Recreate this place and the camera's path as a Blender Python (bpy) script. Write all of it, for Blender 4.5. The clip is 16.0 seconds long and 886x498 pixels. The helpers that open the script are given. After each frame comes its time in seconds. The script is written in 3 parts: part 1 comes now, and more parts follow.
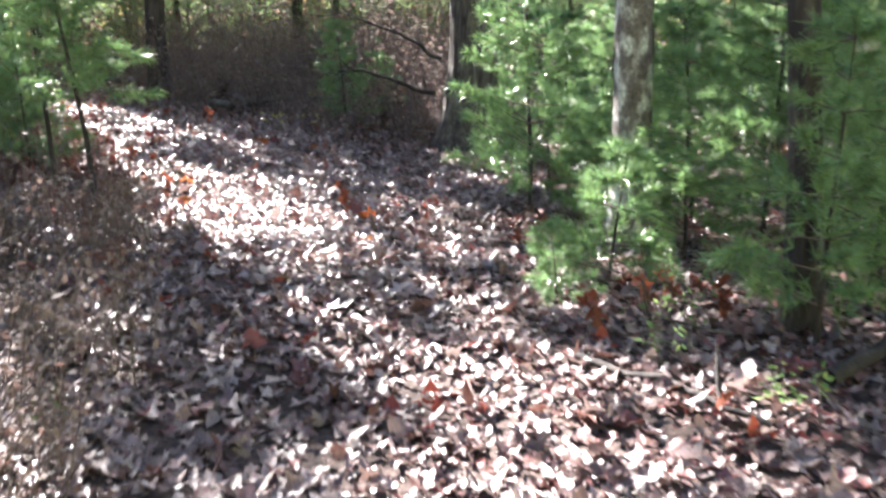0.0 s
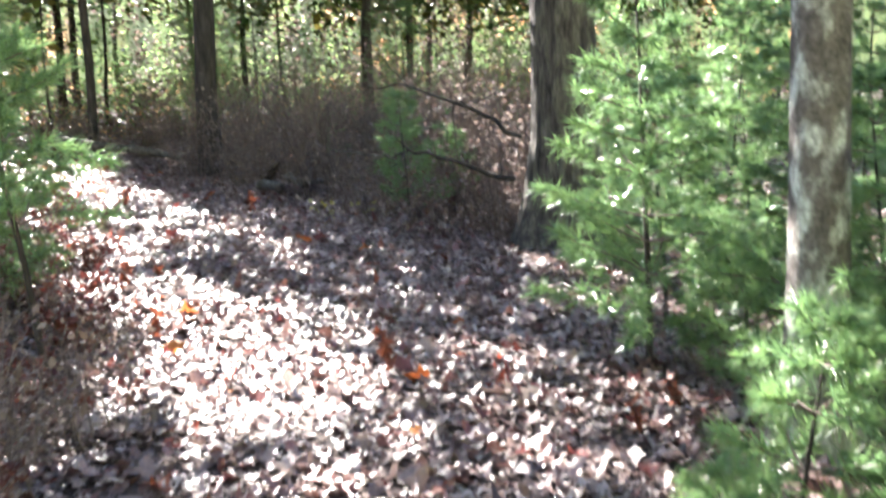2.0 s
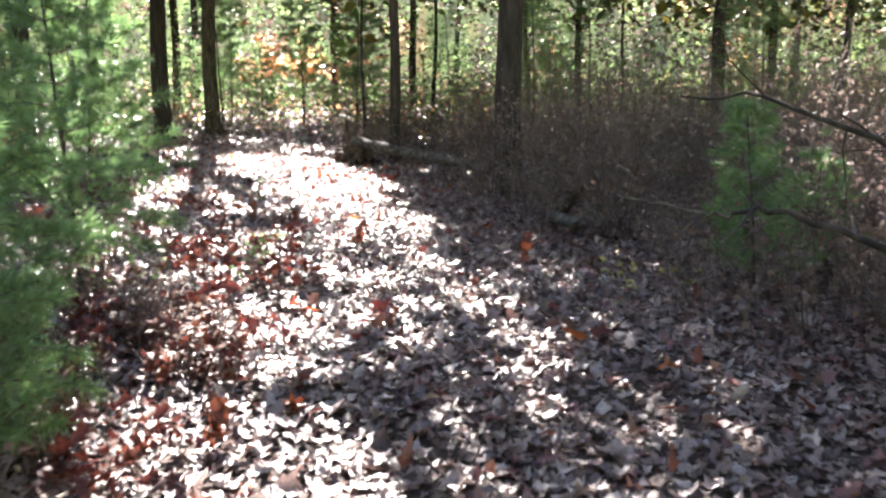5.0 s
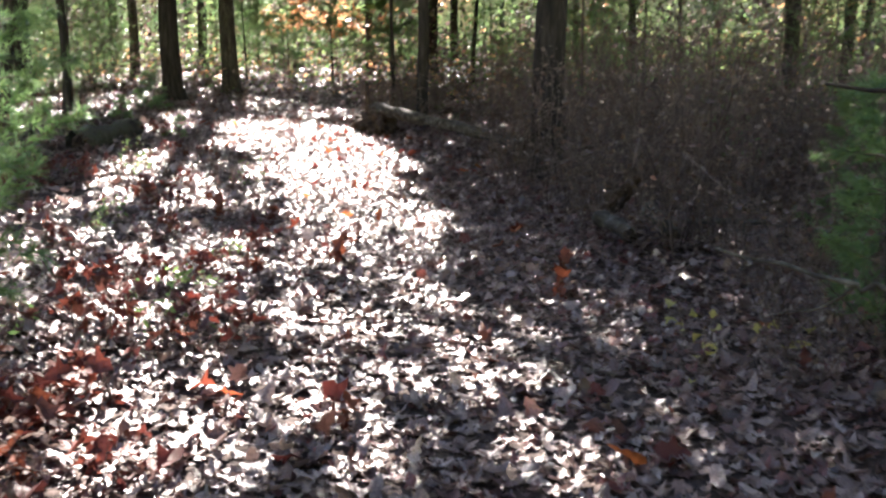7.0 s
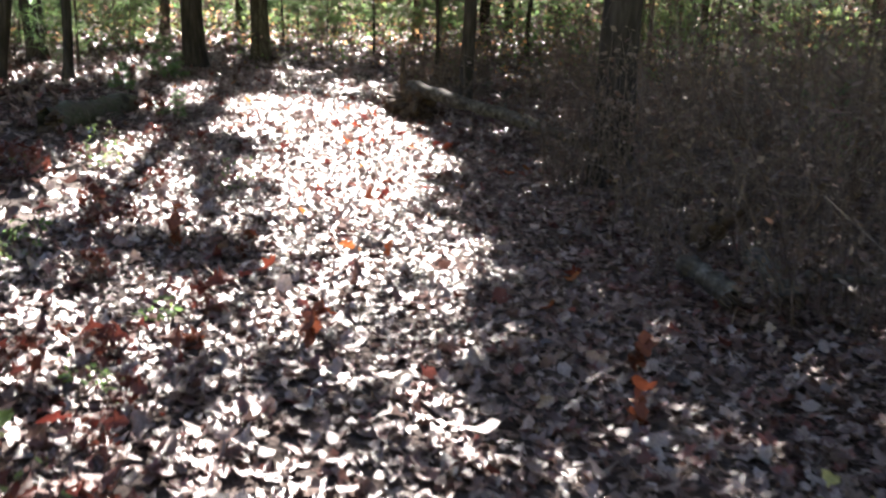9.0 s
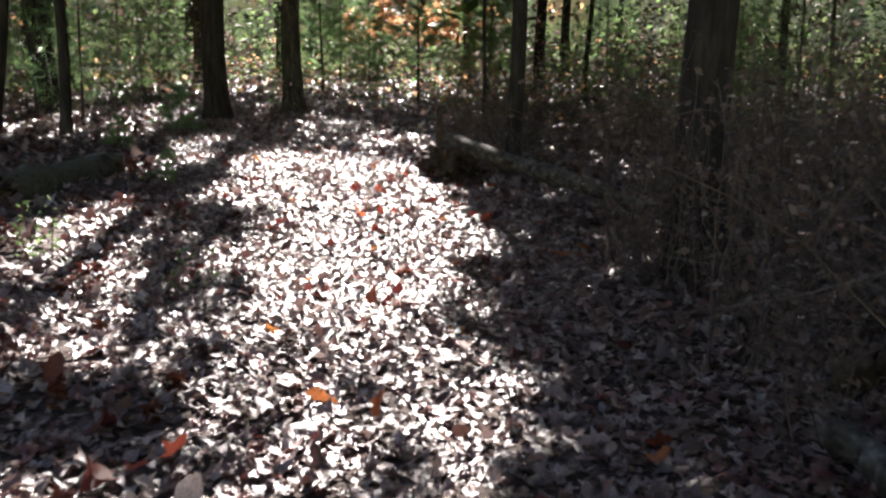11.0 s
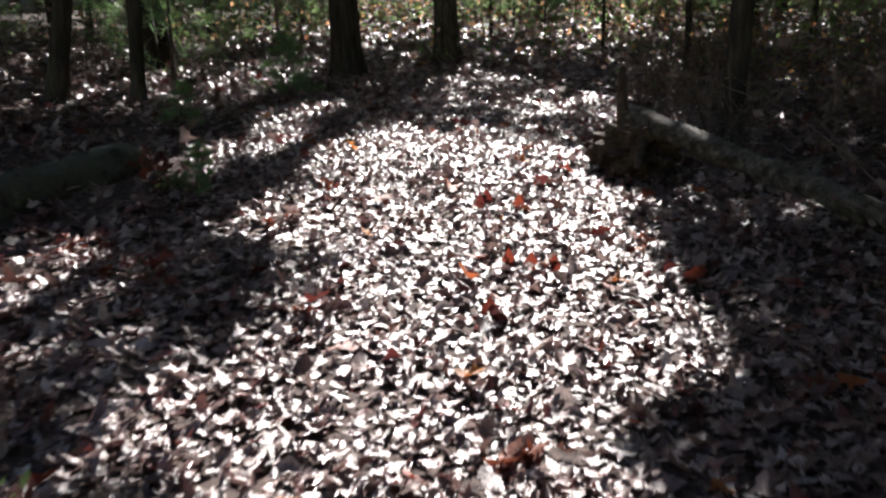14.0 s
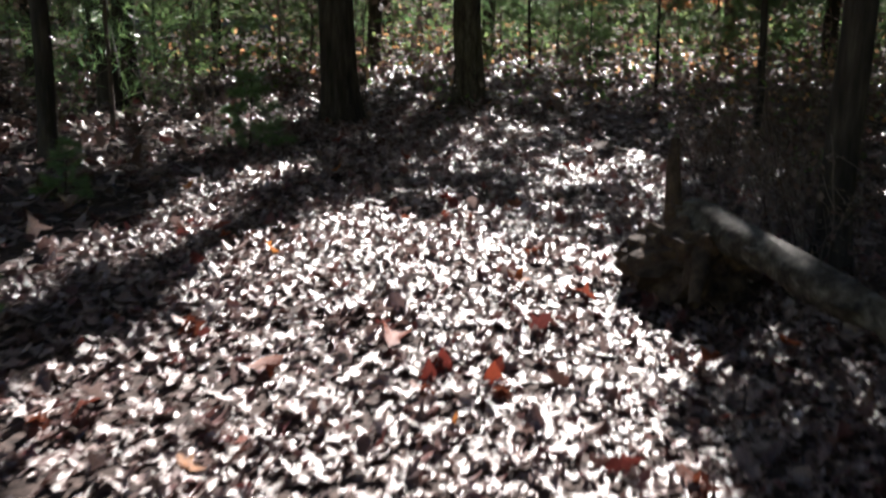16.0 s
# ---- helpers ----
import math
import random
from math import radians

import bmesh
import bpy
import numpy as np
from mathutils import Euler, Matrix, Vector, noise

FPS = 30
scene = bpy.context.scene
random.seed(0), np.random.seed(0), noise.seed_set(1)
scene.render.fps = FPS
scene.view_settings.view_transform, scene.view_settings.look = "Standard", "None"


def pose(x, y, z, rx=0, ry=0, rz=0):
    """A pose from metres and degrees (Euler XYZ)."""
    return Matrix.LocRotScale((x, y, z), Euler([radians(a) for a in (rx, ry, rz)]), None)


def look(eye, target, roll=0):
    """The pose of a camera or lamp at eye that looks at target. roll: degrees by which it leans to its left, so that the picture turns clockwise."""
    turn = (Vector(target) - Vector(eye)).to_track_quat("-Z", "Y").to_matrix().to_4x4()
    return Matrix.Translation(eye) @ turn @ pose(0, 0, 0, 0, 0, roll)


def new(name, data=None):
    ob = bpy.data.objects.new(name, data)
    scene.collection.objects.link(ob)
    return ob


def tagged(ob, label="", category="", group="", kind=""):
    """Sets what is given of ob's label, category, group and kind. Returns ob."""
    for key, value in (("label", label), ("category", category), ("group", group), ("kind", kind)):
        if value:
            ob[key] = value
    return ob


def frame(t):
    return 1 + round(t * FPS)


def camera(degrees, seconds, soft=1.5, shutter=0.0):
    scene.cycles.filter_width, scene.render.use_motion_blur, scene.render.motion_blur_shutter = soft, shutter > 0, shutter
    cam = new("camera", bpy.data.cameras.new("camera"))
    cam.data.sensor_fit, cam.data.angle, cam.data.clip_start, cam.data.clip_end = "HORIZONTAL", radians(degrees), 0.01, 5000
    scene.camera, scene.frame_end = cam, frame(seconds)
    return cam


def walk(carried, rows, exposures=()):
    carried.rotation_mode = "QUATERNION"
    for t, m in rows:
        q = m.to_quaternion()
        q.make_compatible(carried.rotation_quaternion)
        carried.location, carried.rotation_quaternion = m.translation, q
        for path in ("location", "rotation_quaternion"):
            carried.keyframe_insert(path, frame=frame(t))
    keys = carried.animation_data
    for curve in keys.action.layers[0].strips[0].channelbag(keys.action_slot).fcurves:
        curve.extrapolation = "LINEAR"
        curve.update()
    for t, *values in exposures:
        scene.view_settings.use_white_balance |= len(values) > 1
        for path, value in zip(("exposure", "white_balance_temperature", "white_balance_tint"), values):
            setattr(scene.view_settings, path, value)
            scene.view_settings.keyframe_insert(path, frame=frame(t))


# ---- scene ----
cam = camera(46.8, 16.0, soft=2.35, shutter=0.5)
METRES, EYE, TILT, LEAN, TURN = 20.0, 1.5, -13.0, 0.0, 0.0
ROWS = [
    (0.0, 0.0, 0.0, 0.0, 0.0, 0.0, -0.0),
    (0.5, 0.0022, 0.0295, 0.0068, 1.76, 1.24, 1.3),
    (1.0, 0.0015, 0.0587, 0.0131, 2.47, 1.62, -0.4),
    (1.5, -0.0005, 0.0874, 0.0227, 2.24, 0.18, 0.99),
    (2.0, 0.0, 0.1136, 0.0317, 4.57, 3.09, 0.32),
    (2.5, -0.0021, 0.1439, 0.0353, 4.39, 4.85, -2.55),
    (3.0, -0.0033, 0.1756, 0.0422, 8.78, 2.97, -2.87),
    (3.5, -0.0052, 0.2086, 0.0517, 13.59, 0.66, -4.65),
    (4.0, -0.013, 0.2387, 0.0596, 16.95, -0.29, -2.87),
    (4.5, -0.0162, 0.2694, 0.0672, 21.61, 2.45, -4.01),
    (7.0, -0.0566, 0.4089, 0.1024, 25.82, -0.54, -5.92),
    (7.5, -0.0669, 0.4367, 0.1057, 26.57, -2.78, -7.72),
    (8.0, -0.0775, 0.4614, 0.1139, 26.41, -3.79, -6.8),
    (8.5, -0.0872, 0.4867, 0.122, 27.86, -2.21, -9.43),
    (9.0, -0.1031, 0.5099, 0.1275, 28.53, -2.71, -8.16),
    (9.5, -0.1163, 0.5341, 0.1331, 29.55, -1.24, -7.74),
    (12.0, -0.1787, 0.6644, 0.1579, 35.87, -1.53, -9.19),
    (12.5, -0.1964, 0.6917, 0.1652, 39.0, -2.35, -9.37),
    (13.0, -0.2166, 0.717, 0.17, 40.11, -3.34, -8.51),
    (13.5, -0.2347, 0.7475, 0.1761, 43.7, -4.48, -10.28),
    (14.0, -0.2542, 0.7754, 0.1813, 42.46, -5.72, -8.58),
    (14.5, -0.2724, 0.8046, 0.187, 42.96, -5.32, -8.88),
    (15.0, -0.2918, 0.8345, 0.1907, 43.7, -6.47, -9.11),
    (15.5, -0.3122, 0.8627, 0.199, 44.67, -6.3, -8.46),
    (16.0, -0.3317, 0.8918, 0.2064, 45.52, -4.67, -10.02),
]
walk(cam, [(t, pose(0, 0, EYE, TILT, LEAN, TURN) @ pose(METRES * x, METRES * y, METRES * z, 90 + pitch, roll, yaw)) for t, x, y, z, yaw, pitch, roll in ROWS],
     exposures=[(0, 3.7, 6200, 13), (1, 4.15, 6200, 12), (2.5, 4.0, 6300, 10), (3.5, 3.75, 6300, 11), (4.5, 3.75, 6400, 12), (7, 3.27, 6500, 14), (9.5, 3.0, 6500, 13), (12, 2.07, 6300, 13), (16, 1.8, 6200, 12)])

# ---------------------------------------------------------------- light
# direction towards the low autumn sun
SUN_AZ = Vector((-0.575, 0.818, 0.0)).normalized()
SUN_EL = radians(33)
SUN = Vector((SUN_AZ.x * math.cos(SUN_EL), SUN_AZ.y * math.cos(SUN_EL), math.sin(SUN_EL)))

world = bpy.data.worlds.new("world")
scene.world = world
world.use_nodes = True
wn = world.node_tree.nodes
sky = wn.new("ShaderNodeTexSky")
sky.sky_type, sky.sun_disc = "NISHITA", False
sky.sun_elevation, sky.sun_rotation = SUN_EL, math.atan2(SUN_AZ.x, SUN_AZ.y)
world.node_tree.links.new(sky.outputs[0], wn["Background"].inputs[0])
wn["Background"].inputs[1].default_value = 0.065

sun_lamp = bpy.data.lights.new("sun", "SUN")
sun_lamp.energy, sun_lamp.angle, sun_lamp.color = 5.0, radians(0.55), (1.0, 0.93, 0.84)
new("sun", sun_lamp).matrix_world = look(SUN * 60, (0, 0, 0))


# ---------------------------------------------------------------- materials
def mat(name, colours, scale=8.0, rough=0.8, bump=0.3, source="noise", spec=0.3, stretch=(1, 1, 1), through_light=0.0,
        detail=6.0, fine=60.0, dirt=0.25):
    """A surface whose colour runs over a ramp, by noise, by the island or by the object, with a finer grain and bump over it."""
    m = bpy.data.materials.new(name)
    m.use_nodes = True
    nt = m.node_tree
    n, l = nt.nodes, nt.links
    bsdf = n["Principled BSDF"]
    coord = n.new("ShaderNodeTexCoord")
    mapping = n.new("ShaderNodeMapping")
    mapping.inputs["Scale"].default_value = stretch
    l.new(coord.outputs["Object"], mapping.inputs["Vector"])
    big = n.new("ShaderNodeTexNoise")
    big.inputs["Scale"].default_value, big.inputs["Detail"].default_value = scale, detail
    l.new(mapping.outputs[0], big.inputs["Vector"])
    ramp = n.new("ShaderNodeValToRGB")
    e = ramp.color_ramp.elements
    while len(e) < len(colours):
        e.new(0.5)
    lo, hi = (0.3, 0.7) if source == "noise" else (0.0, 1.0)
    for i, c in enumerate(colours):
        e[i].position = lo + (hi - lo) * i / max(1, len(colours) - 1)
        e[i].color = (*c, 1)
    if source == "noise":
        l.new(big.outputs["Fac"], ramp.inputs[0])
    elif source == "island":
        g = n.new("ShaderNodeNewGeometry")
        l.new(g.outputs["Random Per Island"], ramp.inputs[0])
    else:
        g = n.new("ShaderNodeObjectInfo")
        l.new(g.outputs["Random"], ramp.inputs[0])
    small = n.new("ShaderNodeTexNoise")
    small.inputs["Scale"].default_value, small.inputs["Detail"].default_value = fine, 4.0
    l.new(mapping.outputs[0], small.inputs["Vector"])
    grain = n.new("ShaderNodeMapRange")
    grain.inputs["From Min"].default_value, grain.inputs["From Max"].default_value = 0.3, 0.7
    grain.inputs["To Min"].default_value, grain.inputs["To Max"].default_value = 1.0 - dirt, 1.0 + dirt
    l.new(small.outputs["Fac"], grain.inputs["Value"])
    mix = n.new("ShaderNodeMix")
    mix.data_type, mix.blend_type = "RGBA", "MULTIPLY"
    mix.inputs[0].default_value = 1.0
    l.new(ramp.outputs[0], mix.inputs[6])
    l.new(grain.outputs[0], mix.inputs[7])
    l.new(mix.outputs[2], bsdf.inputs["Base Color"])
    bsdf.inputs["Roughness"].default_value = rough
    bsdf.inputs["Specular IOR Level"].default_value = spec
    if bump:
        b = n.new("ShaderNodeBump")
        b.inputs["Strength"].default_value, b.inputs["Distance"].default_value = bump, 0.02
        l.new((small if source != "noise" else big).outputs["Fac"], b.inputs["Height"])
        l.new(b.outputs[0], bsdf.inputs["Normal"])
    if through_light:
        tr = n.new("ShaderNodeBsdfTranslucent")
        l.new(mix.outputs[2], tr.inputs["Color"])
        add = n.new("ShaderNodeMixShader")
        add.inputs[0].default_value = through_light
        l.new(bsdf.outputs[0], add.inputs[1])
        l.new(tr.outputs[0], add.inputs[2])
        l.new(add.outputs[0], n["Material Output"].inputs["Surface"])
    return m


LITTER = mat("dry_leaf", [(0.035, 0.016, 0.015), (0.1, 0.05, 0.044), (0.19, 0.125, 0.112), (0.29, 0.215, 0.2), (0.055, 0.022, 0.022), (0.2, 0.14, 0.13), (0.075, 0.025, 0.024),
                          (0.34, 0.265, 0.25), (0.15, 0.04, 0.034), (0.095, 0.024, 0.023), (0.25, 0.185, 0.175), (0.1, 0.04, 0.036), (0.39, 0.315, 0.3), (0.04, 0.02, 0.018),
                          (0.13, 0.062, 0.05), (0.07, 0.035, 0.03)],
             rough=0.34, bump=0.35, source="island", spec=0.8, through_light=0.2, fine=110, dirt=0.4)
MAROON_LEAF = mat("maroon_leaf", [(0.09, 0.02, 0.018), (0.15, 0.032, 0.024), (0.21, 0.05, 0.03), (0.12, 0.04, 0.03), (0.26, 0.075, 0.035)], rough=0.5, source="object",
                  through_light=0.3, spec=0.4)
EMBER_LEAF = mat("ember_leaf", [(0.28, 0.055, 0.028), (0.2, 0.04, 0.025), (0.16, 0.032, 0.025)], rough=0.5, source="object", through_light=0.3, spec=0.35)
RED_LEAF = mat("red_leaf", [(0.075, 0.022, 0.02), (0.115, 0.03, 0.024), (0.17, 0.045, 0.03), (0.1, 0.042, 0.033)], rough=0.5, source="island",
               through_light=0.25, spec=0.35)
ORANGE_LEAF = mat("orange_leaf", [(0.34, 0.09, 0.028), (0.4, 0.16, 0.045), (0.26, 0.055, 0.028), (0.34, 0.11, 0.03)], rough=0.5,
                  source="object", through_light=0.4, spec=0.35)
YELLOW_LEAF = mat("yellow_leaf", [(0.42, 0.37, 0.12), (0.36, 0.32, 0.1), (0.48, 0.44, 0.18)], rough=0.5, source="island", through_light=0.45)
SOIL = mat("forest_soil", [(0.015, 0.01, 0.009), (0.05, 0.033, 0.028), (0.1, 0.07, 0.06)], scale=22.0, rough=0.95, bump=0.8, fine=70, dirt=0.4)
BARK = mat("furrowed_bark", [(0.018, 0.014, 0.013), (0.05, 0.04, 0.036), (0.075, 0.066, 0.052), (0.11, 0.095, 0.085)], scale=16, rough=0.9, bump=1.0, stretch=(1, 1, 0.22), fine=50, dirt=0.45)
LICHEN_BARK = mat("lichen_bark", [(0.04, 0.032, 0.03), (0.085, 0.072, 0.066), (0.12, 0.105, 0.095), (0.36, 0.36, 0.33), (0.42, 0.42, 0.38)], scale=7, rough=0.9, bump=0.6, stretch=(1, 1, 0.7), fine=45, dirt=0.4)
DARK_BARK = mat("dark_bark", [(0.012, 0.01, 0.01), (0.03, 0.024, 0.022), (0.06, 0.05, 0.045)], scale=16, rough=0.9, bump=0.8, stretch=(1, 1, 0.15))
TWIG = mat("twig_bark", [(0.06, 0.042, 0.038), (0.12, 0.09, 0.08), (0.2, 0.155, 0.14)], rough=0.8, bump=0, source="island", fine=20)
NEEDLE = mat("pine_needle", [(0.1, 0.18, 0.085), (0.15, 0.25, 0.1), (0.2, 0.31, 0.11), (0.11, 0.21, 0.11)], rough=0.3, bump=0,
             source="island", through_light=0.45, spec=0.7)
CANOPY = mat("canopy_leaf", [(0.05, 0.1, 0.03), (0.09, 0.12, 0.03), (0.16, 0.13, 0.03)], rough=0.5, bump=0, source="island", through_light=0.16)
BRUSH_LEAF = mat("brush_leaf", [(0.1, 0.07, 0.062), (0.18, 0.135, 0.12), (0.12, 0.065, 0.055), (0.26, 0.21, 0.185)], spec=0.2, rough=0.7, bump=0,
                 source="island", through_light=0.3)
GREEN_LEAF = mat("green_leaf", [(0.1, 0.18, 0.07), (0.16, 0.24, 0.09), (0.22, 0.28, 0.11)], spec=0.15, rough=0.8, bump=0, source="island", through_light=0.55)
AMBER_LEAF = mat("amber_leaf", [(0.6, 0.32, 0.15), (0.68, 0.42, 0.22), (0.5, 0.22, 0.11)], rough=0.5, bump=0, source="island", through_light=0.6)
DEADWOOD = mat("weathered_wood", [(0.015, 0.012, 0.01), (0.045, 0.037, 0.032), (0.085, 0.077, 0.068), (0.15, 0.14, 0.128)], scale=11, rough=0.8, bump=1.0, fine=38, dirt=0.5)
ROTTEN = mat("rotten_wood", [(0.02, 0.014, 0.01), (0.06, 0.04, 0.03), (0.1, 0.07, 0.05)], scale=12, rough=0.95, bump=0.9)
MOSSY = mat("mossy_bark", [(0.025, 0.022, 0.018), (0.07, 0.063, 0.052), (0.05, 0.055, 0.032), (0.15, 0.14, 0.125)], scale=7, rough=0.9, bump=0.7)
FAR = mat("far_wood_glow", [(0.06, 0.08, 0.035), (0.16, 0.16, 0.09), (0.24, 0.28, 0.11), (0.3, 0.2, 0.1)], scale=0.5, rough=0.9, bump=0,
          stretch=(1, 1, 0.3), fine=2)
# glow added to the backdrop in place of sunlit haze between far trees
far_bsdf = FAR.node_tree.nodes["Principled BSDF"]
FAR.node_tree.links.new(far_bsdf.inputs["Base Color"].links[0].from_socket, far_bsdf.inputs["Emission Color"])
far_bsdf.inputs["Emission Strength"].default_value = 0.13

# ---------------------------------------------------------------- ground
rng = np.random.default_rng(7)


def trail(y):
    """x of the trail's middle."""
    y = np.clip(y, -4, 26)
    return -0.02274 * y * y + 0.044 * y + 0.05


def ground(x, y):
    """Height of the ground: a bank that falls gently from one side of the trail to the other, with humps."""
    u = x - trail(y)
    z = -0.11 * np.tanh(u / 2.5) - 0.03
    z = z + 0.035 * np.sin(x * 1.7 + 0.6 * y) * np.sin(y * 1.3 - 0.4 * x) + 0.05 * np.sin(x * 0.45 + 1) * np.sin(y * 0.38)
    return z


def link(name, me, material, parent=None, label=""):
    if material is not None and not me.materials:
        me.materials.append(material)
    ob = new(name, me)
    if parent is not None:
        ob.parent = parent
    return tagged(ob, label)


def raw(name, verts, faces, smooth=False):
    """A mesh from arrays: verts (n, 3) and faces (m, 3 or 4)."""
    verts, faces = np.asarray(verts, np.float32), np.asarray(faces, np.int32)
    me = bpy.data.meshes.new(name)
    k = faces.shape[1]
    me.vertices.add(len(verts))
    me.vertices.foreach_set("co", verts.ravel())
    me.loops.add(faces.size)
    me.loops.foreach_set("vertex_index", faces.ravel())
    me.polygons.add(len(faces))
    me.polygons.foreach_set("loop_start", np.arange(0, faces.size, k, dtype=np.int32))
    me.polygons.foreach_set("loop_total", np.full(len(faces), k, np.int32))
    if smooth:
        me.polygons.foreach_set("use_smooth", np.ones(len(faces), bool))
    me.update(calc_edges=True)
    return me


def axis(lo, hi, step, far):
    inner = np.arange(lo, hi + step / 2, step)
    out = np.cumsum(step * 1.35 ** np.arange(1, 40))
    out = out[out < far]
    return np.concatenate([lo - out[::-1], inner, hi + out])


gx, gy = axis(-30, 14, 0.42, 1500), axis(-8, 44, 0.42, 1500)
X, Y = np.meshgrid(gx, gy)
fall = np.exp(-np.maximum(0, np.hypot(X + 8, Y - 18) - 30) / 30)
Z = ground(X, Y) * fall
nx, ny = len(gx), len(gy)
idx = np.arange(nx * ny).reshape(ny, nx)
quads = np.stack([idx[:-1, :-1], idx[:-1, 1:], idx[1:, 1:], idx[1:, :-1]], -1).reshape(-1, 4)
floor = link("ground", raw("ground", np.stack([X, Y, Z], -1).reshape(-1, 3), quads, True), SOIL)
tagged(floor, "dark forest soil under fallen autumn leaves", "ground", kind="structure")


# ---------------------------------------------------------------- leaves
def outline(kind):
    """A leaf lying flat, one unit long along +y: its rim, starting at the stalk."""
    if kind == "oak":
        half = [(0.12, 0.12), (0.1, 0.26), (0.27, 0.42), (0.14, 0.52), (0.3, 0.7), (0.14, 0.9)]
    elif kind == "maple":
        half = [(0.28, 0.04), (0.24, 0.2), (0.5, 0.42), (0.24, 0.5), (0.2, 0.72)]
    else:
        half = [(0.2, 0.2), (0.24, 0.6)]
    if kind == "round":
        half = [(0.26, 0.1), (0.4, 0.42), (0.24, 0.85)]
    return np.array([(0.0, -0.18)] + half + [(0.0, 1.0)] + [(-x, y) for x, y in reversed(half)])


def leaf_template(kind, seed):
    r = np.random.default_rng(seed)
    rim = outline(kind)
    p = np.vstack([[0.0, 0.5], rim])
    n = len(rim)
    x, y = p[:, 0], p[:, 1] - 0.5
    curl, bow, twist = r.uniform(-1.3, 1.7), r.uniform(-0.6, 0.9), r.uniform(-0.8, 0.8)
    z = curl * x * x + bow * y * y + twist * x * y + r.normal(0, 0.04, len(p))
    v = np.stack([x, y, z], -1)
    f = np.array([(0, 1 + i, 1 + (i + 1) % n) for i in range(n)])
    return v, f


TEMPLATES = [leaf_template(k, 10 * i + j) for i, k in enumerate(("oak", "maple", "oval", "round")) for j in range(5)]


def turns(yaw, tilt, way):
    """Rotation matrices: a turn about z, then a tilt about a level axis."""
    c, s = np.cos(yaw), np.sin(yaw)
    o, i = np.zeros_like(c), np.ones_like(c)
    rz = np.stack([np.stack([c, -s, o], -1), np.stack([s, c, o], -1), np.stack([o, o, i], -1)], -2)
    ax, ay = np.cos(way), np.sin(way)
    ct, st = np.cos(tilt), np.sin(tilt)
    rt = np.stack([np.stack([ct + ax * ax * (1 - ct), ax * ay * (1 - ct), ay * st], -1),
                   np.stack([ax * ay * (1 - ct), ct + ay * ay * (1 - ct), -ax * st], -1),
                   np.stack([-ay * st, ax * st, ct], -1)], -2)
    return rt @ rz


def scatter(name, places, size, tilt, material, templates=TEMPLATES):
    """One mesh of many leaves at the places given."""
    k = len(places)
    steep = np.where(rng.uniform(0, 1, k) < 0.25, 2.4, 0.8)
    r = turns(rng.uniform(0, 6.283, k), np.abs(rng.normal(0, tilt, k)) * steep, rng.uniform(0, 6.283, k))
    which = rng.integers(0, len(templates), k)
    vs, fs, base = [], [], 0
    for i, (v, f) in enumerate(templates):
        m = which == i
        if not m.any():
            continue
        c = v - [0, 0.5, 0]
        w = np.einsum("kij,vj->kvi", r[m], c) * size[m][:, None, None] + places[m][:, None, :]
        vs.append(w.reshape(-1, 3))
        fs.append((f[None] + base + len(v) * np.arange(m.sum())[:, None, None]).reshape(-1, 3))
        base += w.shape[0] * w.shape[1]
    return raw(name, np.concatenate(vs), np.concatenate(fs))


def strewn(count, keep):
    """Random places of the plan that keep() lets through."""
    xy = np.stack([rng.uniform(-30, 12, count), rng.uniform(-3, 44, count)], -1)
    return xy[keep(xy[:, 0], xy[:, 1])]


def on_ground(xy, low, high):
    return np.column_stack([xy, ground(xy[:, 0], xy[:, 1]) + rng.uniform(low, high, len(xy))])


def near_trail(x, y):
    return np.abs(x - trail(y)) * 0.75


# fine litter on and beside the trail, coarser further off
a = strewn(900000, lambda x, y: (near_trail(x, y) < 2.5) & (y < 27))
b = strewn(150000, lambda x, y: ((near_trail(x, y) >= 2.5) & (near_trail(x, y) < 8) & (y < 38)) | ((near_trail(x, y) < 2.5) & (y >= 27) & (y < 38)))
d = strewn(30000, lambda x, y: (near_trail(x, y) >= 8) | (y >= 38))
for name, xy, lo, hi, kinds in (("leaf_litter", a, 0.073, 0.042, TEMPLATES[:10] + TEMPLATES[:10] + TEMPLATES[15:17]), ("leaf_litter", b, 0.125, 0.06, TEMPLATES[:12]), ("leaf_litter", d, 0.17, 0.06, TEMPLATES[10:15])):
    me = scatter(name, on_ground(xy, 0.004, hi), np.clip(lo * np.exp(rng.normal(-0.05, 0.33, len(xy))), 0.035, 1.7 * lo), 0.25, LITTER, kinds)
    tagged(link(name, me, LITTER), "dry brown and tan fallen leaves covering the forest floor", "leaf litter", kind="stuff")


# ---------------------------------------------------------------- building blocks of plants
def tube(path, radii, sides=6, cap=True):
    """Vertices and quads of a round limb along a path."""
    path = [Vector(p) for p in path]
    vs, fs = [], []
    for i, p in enumerate(path):
        d = (path[min(i + 1, len(path) - 1)] - path[max(i - 1, 0)]).normalized()
        u = d.cross(Vector((0.31, 0.95, 0.05)) if abs(d.y) < 0.9 else Vector((1, 0, 0))).normalized()
        w = d.cross(u)
        for k in range(sides):
            a = 2 * math.pi * k / sides
            vs.append(p + (u * math.cos(a) + w * math.sin(a)) * radii[i])
    for i in range(len(path) - 1):
        for k in range(sides):
            q = (k + 1) % sides
            fs.append((i * sides + k, i * sides + q, (i + 1) * sides + q, (i + 1) * sides + k))
    return np.array([tuple(v) for v in vs]), np.array(fs)


